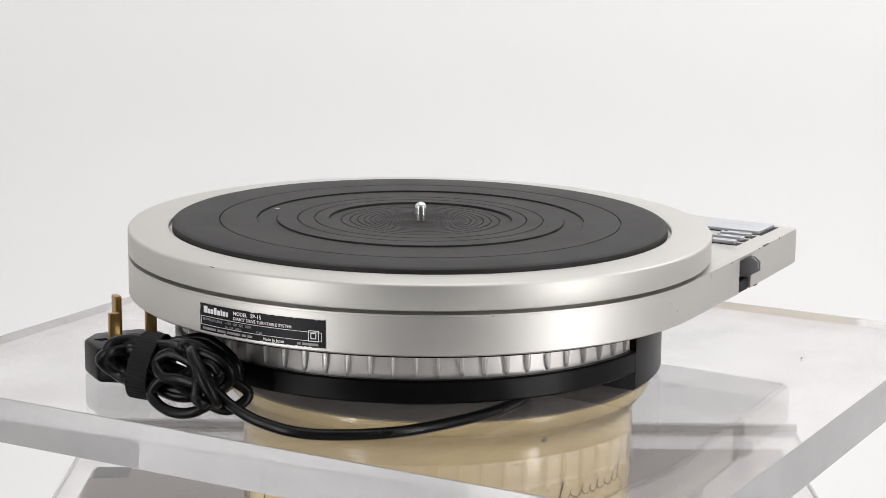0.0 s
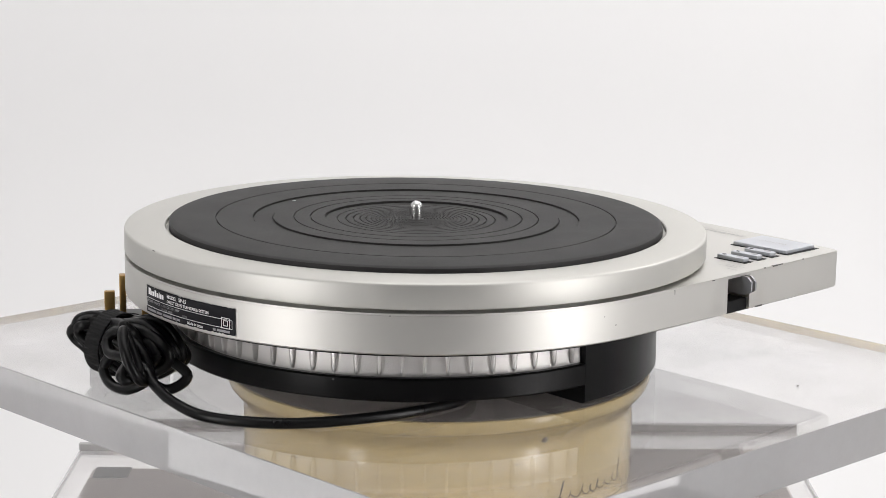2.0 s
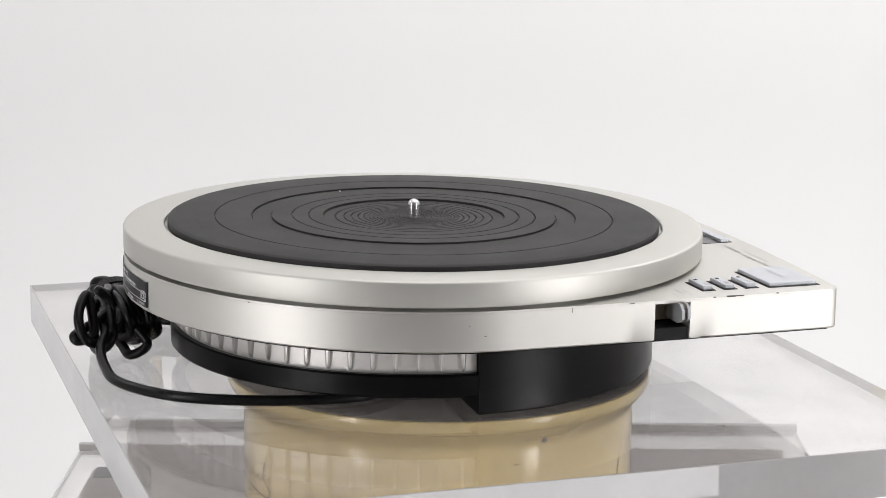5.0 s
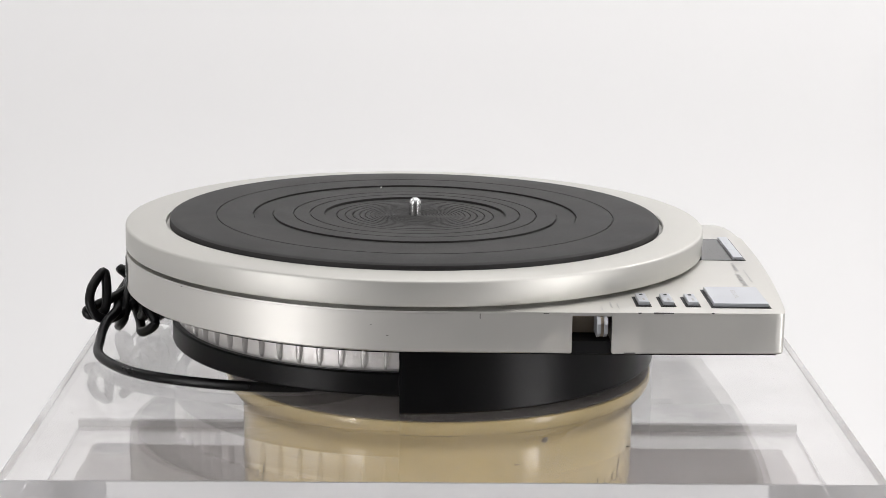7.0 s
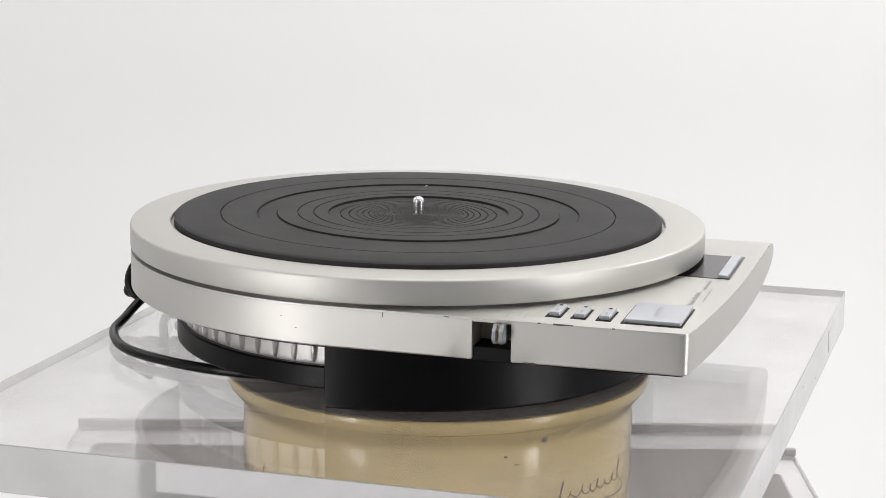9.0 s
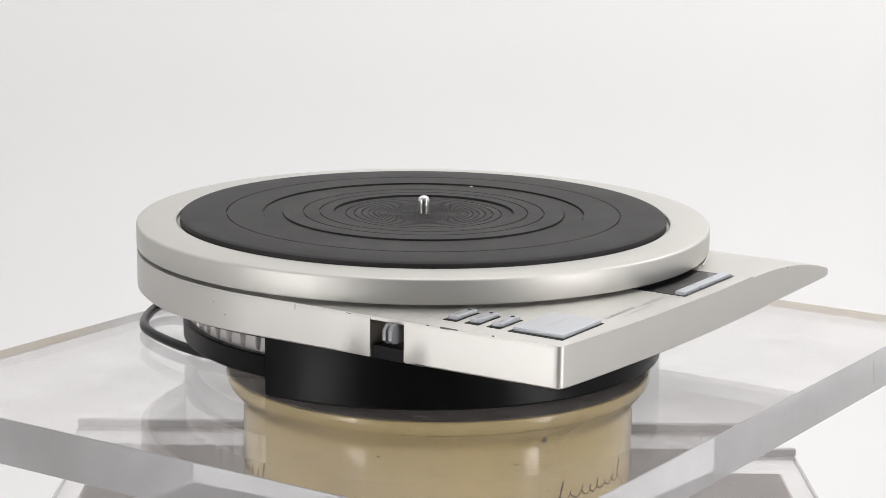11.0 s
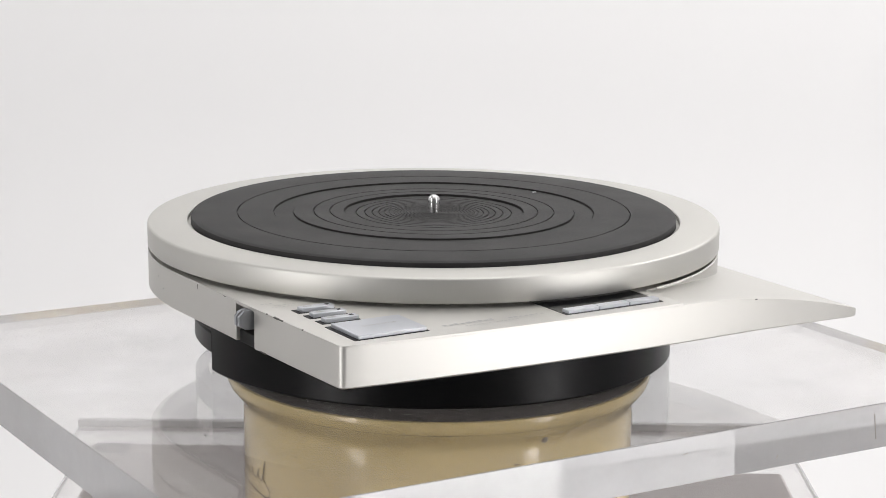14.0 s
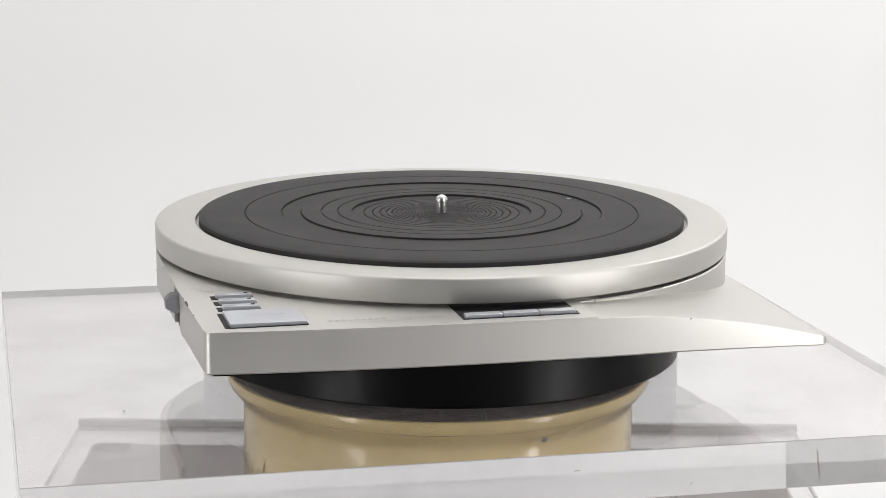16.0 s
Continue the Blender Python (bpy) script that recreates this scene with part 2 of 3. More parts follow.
def drum():
    e = tagged(new("drum"), "cream enamelled round drum with a flared rim under the plate", "drum")
    top = -PLATE_T - 0.0012
    prof = [(0.0, SLAB_Z + 0.0005), (0.117, SLAB_Z + 0.0005), (0.1187, SLAB_Z + 0.003), (0.1187, -0.049), (0.1189, -0.0465), (0.1197, -0.0442), (0.1216, -0.0415), (0.1244, -0.0384), (0.1262, -0.0362), (0.1269, -0.0352),
            (0.1277, -0.0338), (0.1285, -0.0312), (0.1288, -0.0288), (0.1285, top - 0.0003), (0.1278, top), (0.0, top)]
    body = part("body", lathe(prof, 160), M_CREAM, e, "scuffed and yellowed cream enamel", 35)
    part("top_pad", lathe([(0, top + 0.0002), (0.1272, top + 0.0002), (0.1276, top + 0.0006), (0.1272, top + 0.0010), (0, top + 0.0010)], 128), M_PAD, e, "scuffed dark grey top pad", 35)
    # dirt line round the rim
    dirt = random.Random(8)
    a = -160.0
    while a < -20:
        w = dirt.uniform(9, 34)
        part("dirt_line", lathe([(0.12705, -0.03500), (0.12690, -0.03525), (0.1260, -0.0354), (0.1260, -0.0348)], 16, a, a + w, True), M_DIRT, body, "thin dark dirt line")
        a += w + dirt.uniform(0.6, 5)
    # rivet
    bm = lathe([(0, 0.0016), (0.0008, 0.0015), (0.0016, 0.0009), (0.0020, 0.0), (0.0024, -0.0006)], 16)
    a = radians(-60.0)
    part("rivet", bm, M_BRACKET, e, "small dull rivet", 60, look((0.1206 * math.cos(a), 0.1206 * math.sin(a), -0.0428), (0, 0, -0.0428)))
    for ang, z, w, h in ((-68.0, -0.0560, 0.0016, 0.0003), (-133.0, -0.0600, 0.0014, 0.0003), (-118.0, -0.0930, 0.0008, 0.0003), (-81.0, -0.0850, 0.0006, 0.0004), (-100.0, -0.0720, 0.0005, 0.0003), (-58.0, -0.0740, 0.0007, 0.0003), (-90.5, -0.0610, 0.0005, 0.0005)):
        part("speck", wrap(moved(box((-w, -h, 0.0), (w, h, 0.0002)), Matrix.Translation((0, z, 0))), 0.1188, ang), M_DIRT, body, "small dark speck")
    # the handwritten mark, as plain slanted strokes over a swash
    for centre, z in ((-41.0, -0.0815), (-163.0, -0.0830)):
        bm = bmesh.new()
        pts = []
        for k in range(121):
            u = 2 * math.pi * k / 15 + 0.8 * math.sin(k * 0.11)
            tall = 1.9 if k < 10 else 2.1 if k > 109 else (1.0, 0.75, 1.05, 0.8, 1.1, 0.7, 0.95, 1.0)[int(k / 15.01)]
            pts.append((-0.031 + 0.00052 * k + 0.0019 * math.sin(u) + 0.0016 * tall * (1 - math.cos(u)) * 0.5, 0.0036 * tall * (1 - math.cos(u)) * 0.8 - 0.0006 * math.sin(2 * u), 0.0))
        path = [Vector(p) for p in pts]
        swash = smooth_path([(0.033, -0.0015, 0), (0.0375, -0.005, 0), (0.032, -0.0085, 0), (0.006, -0.0070, 0), (-0.026, -0.0050, 0)], 8)
        for line in (path, swash):
            for p, q in zip(line, line[1:]):
                d = (q - p)
                s = Vector((-d.y, d.x, 0)).normalized() * 0.00040
                bm.faces.new([bm.verts.new(v) for v in (p - s, q - s, q + s, p + s)])
        moved(bm, Matrix.Translation((0, z, 0)))
        part("mark", wrap(bm, 0.1190, centre), M_INK, e, "thin handwritten mark in strokes")
    return e


drum()


# ---------------------------------------------------------------- the turning plate
def turning_plate():
    e = tagged(new("turning_plate"), "thick clear acrylic plate, dusty and scratched, on a drum", "plate")
    rng = random.Random(5)
    body = part("sheet", box((-0.2172, -0.2550, -PLATE_T), (0.2178, 0.2540, 0), 0.0004, 1), M_ACRYLIC, e, "clear acrylic with polished edges")
    body.visible_shadow = False
    body.data.materials.append(M_EDGE)
    for p in body.data.polygons:
        p.material_index = int(abs(p.normal.z) < 0.99)
    c, s = math.cos(radians(-60.7)), math.sin(radians(-60.7))

    def specks(n, size, thin, rng):
        bm = bmesh.new()
        for _ in range(n):
            x, y = rng.uniform(-0.205, 0.205), rng.uniform(-0.245, 0.245)
            if math.hypot(x, y) < 0.16:
                continue
            a, l = rng.uniform(0, 6.28), size * rng.uniform(0.4, 1.5)
            d, w = Vector((math.cos(a), math.sin(a), 0)) * l, Vector((-math.sin(a), math.cos(a), 0)) * l * thin
            p = Vector((x, y, 0.0004))
            bm.faces.new([bm.verts.new(v) for v in (p - d, p - w, p + d * 0.8, p + w)])
        return bm

    dust = part("dust", specks(110, 0.0008, 0.45, rng), M_DUST, e, "fine specks of dust")
    dust["kind"] = "stuff"
    hair = part("lint", specks(30, 0.0028, 0.05, rng), M_DUST, e, "short hairs of lint")
    hair["kind"] = "stuff"
    # scratches under the plate, over the drum
    bm = bmesh.new()
    for _ in range(240):
        rr, th, a, ln = rng.uniform(0.100, 0.129), rng.uniform(0, 6.28), rng.uniform(0, 6.28), rng.uniform(0.001, 0.010)
        p, d, w = Vector((rr * math.cos(th), rr * math.sin(th), -PLATE_T - 0.0001)), Vector((math.cos(a), math.sin(a), 0)) * ln, Vector((-math.sin(a), math.cos(a), 0)) * rng.uniform(0.00008, 0.00030)
        bm.faces.new([bm.verts.new(v) for v in (p - d, p - w, p + d, p + w)])
    part("scratches", bm, M_SCRATCH, e, "fine pale scratches")["kind"] = "stuff"
    # nicks in one polished edge
    for y, z, w, h, tilt in ((0.1560, -0.0130, 0.00028, 0.0075, 8), (0.0240, -0.0090, 0.0016, 0.0002, 10), (0.0860, -0.0200, 0.0003, 0.0010, -35), (-0.1480, -0.0160, 0.0009, 0.0002, 12)):
        part("nick", box((-0.0001, -w, -h), (0.0002, w, h)), M_DUST, e, "short grey nick in the edge", None, pose(0.2178, y, z, tilt, 0, 0))
    # one larger crumb
    px, py = 0.2178, -0.0124
    bm = bmesh.new()
    bmesh.ops.create_icosphere(bm, subdivisions=1, radius=0.0009, matrix=Matrix.Translation((c * px - s * py, s * px + c * py, 0.0008)) @ Matrix.Diagonal((1.4, 0.8, 0.6, 1)))
    part("crumb", bm, M_DARKCHIP, e, "dark crumb")
    return e


PLATE = turning_plate()

# ---------------------------------------------------------------- the record player
TILT = pose(0, 0, 0, 0.42, -0.20, 0)
R_PLATTER = 0.1727
TOP = 0.0652
BOTTOM = 0.0430


def front_y(x):
    return -0.2036 + 0.0102 * ((x - 0.005) / 0.18) ** 2


def outline(inset=0.0, notch=False):
    """The plan of the casing, anticlockwise: half a circle behind, straight sides, a bowed front with rounded corners."""
    R = 0.1725
    pts = [(R * math.cos(radians(a)), R * math.sin(radians(a))) for a in np.linspace(0, 180, 121)]
    side = lambda y: R - 0.0028 * (y / -0.194) ** 2
    ys = [-0.01 * k for k in range(1, 19)] + [-0.1885]
    for y in ys:
        if notch and -0.105 < y < -0.075:
            continue
        pts.append((-side(y), y))
        if notch and abs(y + 0.07) < 1e-6:
            pts += [(-side(-0.0812), -0.0812), (-side(-0.0812) + 0.022, -0.0813), (-side(-0.1022) + 0.022, -0.1021), (-side(-0.1022), -0.1022)]
    r = 0.0036
    cx, cy = -side(-0.194) + r, front_y(-0.166) + r + 0.0004
    dx, dy = 0.1675 - r, front_y(0.164) + r + 0.0004
    pts += [(cx + r * math.cos(radians(a)), cy + r * math.sin(radians(a))) for a in (195, 210, 225, 240, 255, 268)]
    pts += [(x, front_y(x)) for x in np.linspace(-0.160, 0.160, 65)]
    pts += [(dx + r * math.cos(radians(a)), dy + r * math.sin(radians(a))) for a in (272, 285, 300, 315, 330, 345)]
    pts += [(R - 0.0050 * (y / -0.194) ** 2, y) for y in reversed(ys)]
    if inset:
        n = len(pts)
        out = []
        for i in range(n):
            a, b = Vector(pts[i - 1]), Vector(pts[(i + 1) % n])
            d = (b - a).normalized()
            out.append((pts[i][0] - d.y * inset, pts[i][1] + d.x * inset))
        return out
    return pts


def roof(x, y):
    """Height of the casing's top under the cover; it sweeps down towards one front corner."""
    s = max(0.0, (x - 0.035) / 0.13)
    w = min(1.0, max(0.0, (0.035 - y) / 0.05))
    return TOP - 0.0010 - 0.0187 * min(s, 1.04) ** 2 * w


def keel(x, y):
    """Height of the casing's lower edge, which droops a little under the wing."""
    w = min(1.0, max(0.0, (0.0 - y) / 0.05))
    return BOTTOM - 0.0028 * max(0.0, (x - 0.07) / 0.097) ** 1.6 * w


def casing(e):
    bm = bmesh.new()
    loops = []
    rows = [(0.0120, keel), (0.0008, keel), (0.0, lambda x, y: keel(x, y) + 0.0008), (0.0, lambda x, y: roof(x, y) - 0.0007), (0.0002, lambda x, y: roof(x, y) - 0.0002), (0.0008, roof)]
    for inset, h in rows:
        loops.append([bm.verts.new((x, y, h(x, y))) for x, y in outline(inset, True)])
    base = outline(0.0008, True)
    for k in np.linspace(0.97, 0.30, 18):
        ring = []
        for x, y in base:
            px, py = x * k, -0.03 + (y + 0.03) * k
            ring.append(bm.verts.new((px, py, roof(px, py))))
        loops.append(ring)
    n = len(loops[0])
    for a, b in zip(loops, loops[1:]):
        for i in range(n):
            bm.faces.new((a[i], a[(i + 1) % n], b[(i + 1) % n], b[i]))
    part("casing", bm, M_CHASSIS, e, "satin silver casting with chipped edges", 38, TILT)
    # cover plate over the control side
    o = [p for p in outline(0.0) if not (p[0] > 0.034 and p[1] < -0.002)]
    k = max(i for i, p in enumerate(o) if p[1] < -0.15)
    cut = [(0.034, front_y(0.034)), (0.034, -0.1680)] + [(0.1715 * math.cos(radians(a)), 0.1715 * math.sin(radians(a))) for a in range(-76, 0, 3)]
    pl = o[:k + 1] + cut
    bm = prism(pl, TOP - 0.0011, TOP)
    top = [ed for ed in bm.edges if all(v.co.z > TOP - 1e-5 for v in ed.verts) and len(ed.link_faces) == 2]
    bmesh.ops.bevel(bm, geom=top, offset=0.0007, segments=2, profile=0.5, affect="EDGES")
    part("top_cover", bm, M_CHASSIS, e, "flat satin silver cover plate", 38, TILT)
    part("round_step", lathe([(0.10, BOTTOM + 0.001), (0.1722, BOTTOM + 0.001), (0.1722, TOP - 0.0006), (0.1716, TOP), (0.10, TOP)], 96, -75, 25, True), M_CHASSIS, e, "raised round step beside the swept wing", 38, TILT)
    # black plate closing the underside
    part("bottom_plate", prism([(min(x, 0.02), y) if y < -0.02 else (x, y) for x, y in outline(0.0045)], BOTTOM - 0.0016, BOTTOM + 0.0005), M_BLACK, e, "black underside plate", None, TILT)
    # slot in the side
    part("slot_lip", box((-0.1715, -0.1022, 0.0632), (-0.150, -0.0812, TOP - 0.0012)), M_CHASSIS, e, "", None, TILT)
    bm = joined(box((-0.1535, -0.1021, BOTTOM), (-0.1505, -0.0813, 0.0622)), box((-0.1702, -0.1020, BOTTOM - 0.0005), (-0.1536, -0.0814, 0.0495), 0.0004))
    part("slot_liner", bm, M_WELL, e, "black slot lining", None, TILT)
    part("inner_bracket", box((-0.1548, -0.1020, 0.0502), (-0.1537, -0.0814, 0.0622), 0.0002, 1), M_BRACKET, e, "dull bronze bracket inside the slot", None, TILT)
    # forked lever: two cheeks with pointed noses on a darker core
    def slice_of(pts, y0, y1, bev):
        bm = prism(pts, y0, y1)
        bmesh.ops.transform(bm, matrix=Matrix(((1, 0, 0, 0), (0, 0, -1, 0), (0, 1, 0, 0), (0, 0, 0, 1))), verts=bm.verts[:])
        bmesh.ops.bevel(bm, geom=bm.edges[:], offset=bev, segments=2, affect="EDGES")
        return bm

    cheek = [(-0.160, 0.0530), (-0.1745, 0.0530), (-0.1788, 0.0556), (-0.1788, 0.0606), (-0.1758, 0.0634), (-0.160, 0.0634)]
    core = [(-0.155, 0.0530), (-0.1742, 0.0530), (-0.1768, 0.0552), (-0.1768, 0.0606), (-0.1750, 0.0631), (-0.155, 0.0631)]
    lever = part("lever", slice_of(core, 0.0948, 0.0984, 0.0002), M_BRACKET, e, "dark core of a sliding lever", None, TILT)
    for y0, y1 in ((0.0937, 0.0956), (0.0974, 0.0993)):
        part("cheek", slice_of(cheek, y0, y1, 0.00025), M_LEVER, lever, "pale grey lever cheek")


def wear(e):
    """Chips along the casing's edges and the platter's rim."""
    def chip(x0, y0, z0, x1, y1, z1):
        part("chip", box((x0, y0, z0), (x1, y1, z1)), M_DARKCHIP, e, "dark chipped paint", None, TILT)

    side = lambda y: 0.1725 - 0.0028 * (y / -0.194) ** 2
    for y0, y1, z0, z1, d in ((-0.1345, -0.1290, TOP - 0.0004, TOP + 0.0001, 0.0006), (-0.1293, -0.1240, TOP - 0.0006, TOP + 0.0001, 0.0010), (-0.1175, -0.1158, TOP - 0.0004, TOP + 0.0001, 0.0005), (-0.1560, -0.1545, TOP - 0.0004, TOP + 0.0001, 0.0005),
                              (-0.1150, -0.1090, BOTTOM - 0.0001, BOTTOM + 0.0007, 0.001), (-0.0330, -0.0326, 0.0615, 0.0642, 0.0006), (-0.0690, -0.0660, TOP - 0.0008, TOP - 0.0004, 0.0006)):
        x = -side((y0 + y1) / 2)
        chip(x - 0.0001, y0, z0, x + d, y1, z1)
    chip(0.085, front_y(0.085) - 0.0001, 0.0606, 0.0864, front_y(0.085) + 0.0006, 0.0611)
    for a, r, z, w in ((79.0, 0.1719, 0.0807, 1.7), (131.7, 0.1722, 0.0640, 0.5), (171.9, 0.1722, 0.0575, 0.35), (174.8, 0.1722, 0.0519, 0.6), (60, 0.1722, 0.0645, 0.4)):
        b = box((r - 0.0004, -0.0010 * w, z - 0.0002), (r + 0.0005, 0.0010 * w, z + 0.00015))
        part("chip", moved(b, pose(0, 0, 0, 0, 0, a)), M_DARKCHIP, e, "dark chipped paint", None, TILT)


def controls(e):
    def key(name, x0, y0, x1, y1, h, label):
        part("key_well", box((x0 - 0.0026, y0 - 0.0010, TOP - 0.0006), (x1 + 0.0008, y1 + 0.0016, TOP + 0.00025)), M_WELL, e, "black well round a key", None, TILT)
        return part(name, box((x0, y0, TOP), (x1, y1, TOP + h), 0.00032, 1), M_KEY, e, label, 40, TILT)

    big = key("start_key", -0.1560, -0.1872, -0.1166, -0.1579, 0.0022, "large pale grey start key")
    bm = lettering("START·STOP", 0.0036, "CENTER")
    part("lettering", moved(bm, Matrix.Translation((-0.136, -0.1735, TOP + 0.0026))), M_GREY_PRINT, big, "small grey lettering")
    for i in range(3):
        y = -0.1510 + 0.0132 * i
        k = key("speed_key", -0.1545, y + 0.0010, -0.1352, y + 0.0066, 0.0024, "small grey speed key")
        part("indicator", box((-0.1394, y + 0.0029, TOP + 0.0023), (-0.1374, y + 0.0047, TOP + 0.0026)), M_WELL, k, "dark indicator window")
        part("legend", moved(flat_bars([(-0.1525, y + 0.003, -0.1475, y + 0.0042)]), Matrix.Translation((0, 0, TOP + 0.0026))), M_GREY_PRINT, k)
    # pitch window and its three keys
    part("window", box((-0.0365, -0.1950, TOP - 0.0006), (0.0265, -0.1500, TOP + 0.0003)), M_WINDOW, e, "black pitch display window", None, TILT)
    for x0, x1 in ((-0.0345, -0.0148), (-0.0143, 0.0050), (0.0055, 0.0250)):
        part("pitch_key", box((x0, -0.1935, TOP), (x1, -0.1878, TOP + 0.0020), 0.0003, 1), M_KEY, e, "pale grey pitch key", 40, TILT)
    # printed marks
    hand = random.Random(4)

    def run_of_bars(x0, x1, y, h, n):
        step = (x1 - x0) / n
        return flat_bars([(x0 + step * i, y, x0 + step * (i + hand.uniform(0.55, 0.8)), y + h * hand.choice((1, 0.7, 0.7))) for i in range(n)])

    lay = Matrix.Translation((0, 0, TOP + 0.0002))
    part("printed_mark", moved(run_of_bars(-0.1050, -0.0735, -0.1850, 0.0030, 9), lay), M_GREY_PRINT, e, "grey maker's mark", None, TILT)["kind"] = "stuff"
    part("printed_line", moved(run_of_bars(-0.0665, -0.0435, -0.1862, 0.0024, 7), lay), M_GREY_PRINT, e, "thin grey print", None, TILT)["kind"] = "stuff"
    part("printed_line", moved(run_of_bars(-0.0950, -0.0620, -0.1895, 0.0010, 14), lay), M_GREY_PRINT, e, "thin grey print", None, TILT)["kind"] = "stuff"
    part("printed_line", moved(joined(run_of_bars(-0.164, -0.150, -0.1070, 0.0010, 6), run_of_bars(-0.161, -0.147, -0.1035, 0.0010, 5), run_of_bars(-0.1655, -0.158, -0.0980, 0.0010, 3)), Matrix.Translation((0, 0, TOP + 0.0002))), M_GREY_PRINT, e, "thin grey print", None, TILT)


def platter(e):
    prof = [(0.010, 0.0790), (0.1487, 0.0790), (0.1487, 0.0812), (0.1493, 0.0817), (0.1712, 0.0813), (0.1720, 0.0810), (0.1725, 0.0804), (R_PLATTER, 0.0796),
            (R_PLATTER, 0.0682), (0.1724, 0.0675), (0.1714, 0.0672), (0.150, 0.0672)]
    part("platter", lathe(prof, 256), M_SILVER, e, "satin champagne-silver platter with a broad rim", 40, TILT)
    part("platter_hub_ring", lathe([(0.1560, 0.0640), (0.1640, 0.0640), (0.1640, 0.0690)], 160), M_CAST, e, "cast ring under the platter", None, TILT)
    # rubber mat with turned grooves
    z = 0.0846
    line = lambda c, w, d, h: [(c + w, h), (c + w * 0.5, h - d), (c - w * 0.5, h - d), (c - w, h)]
    low = z - 0.0009
    prof = [(0.1462, 0.0791), (0.1468, 0.0797), (0.1468, z - 0.0020), (0.1463, z - 0.0009), (0.1450, z - 0.0003), (0.1430, z)]
    prof += line(0.1190, 0.00045, 0.0010, z)
    # sunk channel between two rings, with a fine line at the foot of each wall
    prof += [(0.0973, z), (0.0972, low - 0.0004), (0.0967, low - 0.0004), (0.0965, low), (0.0858, low), (0.0856, low - 0.0004), (0.0851, low - 0.0004), (0.0850, z)]
    prof += line(0.0729, 0.00045, 0.0010, z) + line(0.0631, 0.00045, 0.0010, z)
    # sunk centre with fine turned grooves
    pit = z - 0.0012
    prof += [(0.0546, z), (0.0545, pit - 0.0003), (0.0540, pit - 0.0003), (0.0537, pit)]
    r, step = 0.0472, 0.0052
    while r > 0.0048:
        prof += line(r, 0.00042, 0.0009 if r > 0.03 else 0.0005, pit)
        r -= step
        step = max(step * 0.87, 0.0019)
    prof += [(0.0036, pit)]
    part("rubber_mat", lathe(prof, 224), M_RUBBER, e, "ribbed black rubber mat", 25, TILT)
    c, s = math.cos(radians(-151.55)), math.sin(radians(-151.55))
    mx, my = -0.0871, 0.0232
    x, y = c * mx - s * my, s * mx + c * my
    part("mat_nick", box((x - 0.0013, y - 0.0004, z), (x + 0.0013, y + 0.0004, z + 0.0003)), M_PRINT, e, "pale nick in the rubber", None, TILT)
    prof = [(0.0036, 0.079), (0.0036, 0.0908)] + [(0.0036 * math.cos(radians(t)), 0.0908 + 0.0036 * math.sin(radians(t))) for t in range(15, 91, 15)]
    part("spindle", lathe(prof, 32), M_CHROME, e, "polished steel spindle", 40, TILT)


def base(e):
    R, split = 0.1455, 0.0087
    a = math.degrees(math.asin(split / R))
    # front half: plain black shell down to the plate
    prof = [(0.02, 0.0003), (R - 0.0012, 0.0003), (R, 0.0015), (R, 0.0440), (0.02, 0.0440)]
    part("front_shell", lathe(prof, 120, -180 - a, a, True), M_BLACK, e, "smooth matt black shell", 35)
    # rear half: black band below, ribbed motor housing above
    prof = [(0.1375, 0.0112), (R - 0.0008, 0.0108), (R, 0.0118), (R, 0.0228), (R - 0.0010, 0.0237), (0.1375, 0.0237)]
    part("rear_band", lathe(prof, 120, a + 0.12, 180 - a - 0.12, True), M_BLACK, e, "smooth black band", 35)
    part("motor_housing", lathe([(0.02, 0.0100), (0.1374, 0.0112), (0.1418, 0.0238), (0.1410, 0.0440)], 160, a + 0.2, 180 - a - 0.2), M_CAST, e, "bare cast aluminium housing", 35)
    part("motor_foot", lathe([(0, 0.0003), (0.070, 0.0003), (0.072, 0.0105), (0, 0.0105)], 64), M_BLACK, e, "black centre foot", 35)
    bm = bmesh.new()
    sec = []
    for z, w, d in ((0.0440, 0.0014, 0.0046), (0.0320, 0.0013, 0.0044), (0.0268, 0.0011, 0.0040), (0.0250, 0.0008, 0.0026), (0.0241, 0.0004, 0.0006)):
        sec.append([bm.verts.new(p) for p in ((0.1403, -w, z), (0.1406 + d * 0.8, -w * 0.75, z), (0.1406 + d, 0, z), (0.1406 + d * 0.8, w * 0.75, z), (0.1403, w, z))])
    for p, q in zip(sec, sec[1:]):
        for i in range(4):
            bm.faces.new((p[i], p[i + 1], q[i + 1], q[i]))
    rib_mesh = mesh_of("rib", bm, M_CAST, 50)
    for k in range(34):
        ob = new("rib", rib_mesh)
        ob.parent = e
        ob.matrix_basis = pose(0, 0, 0, 0, 0, a + 5.0 + 5.0 * k)


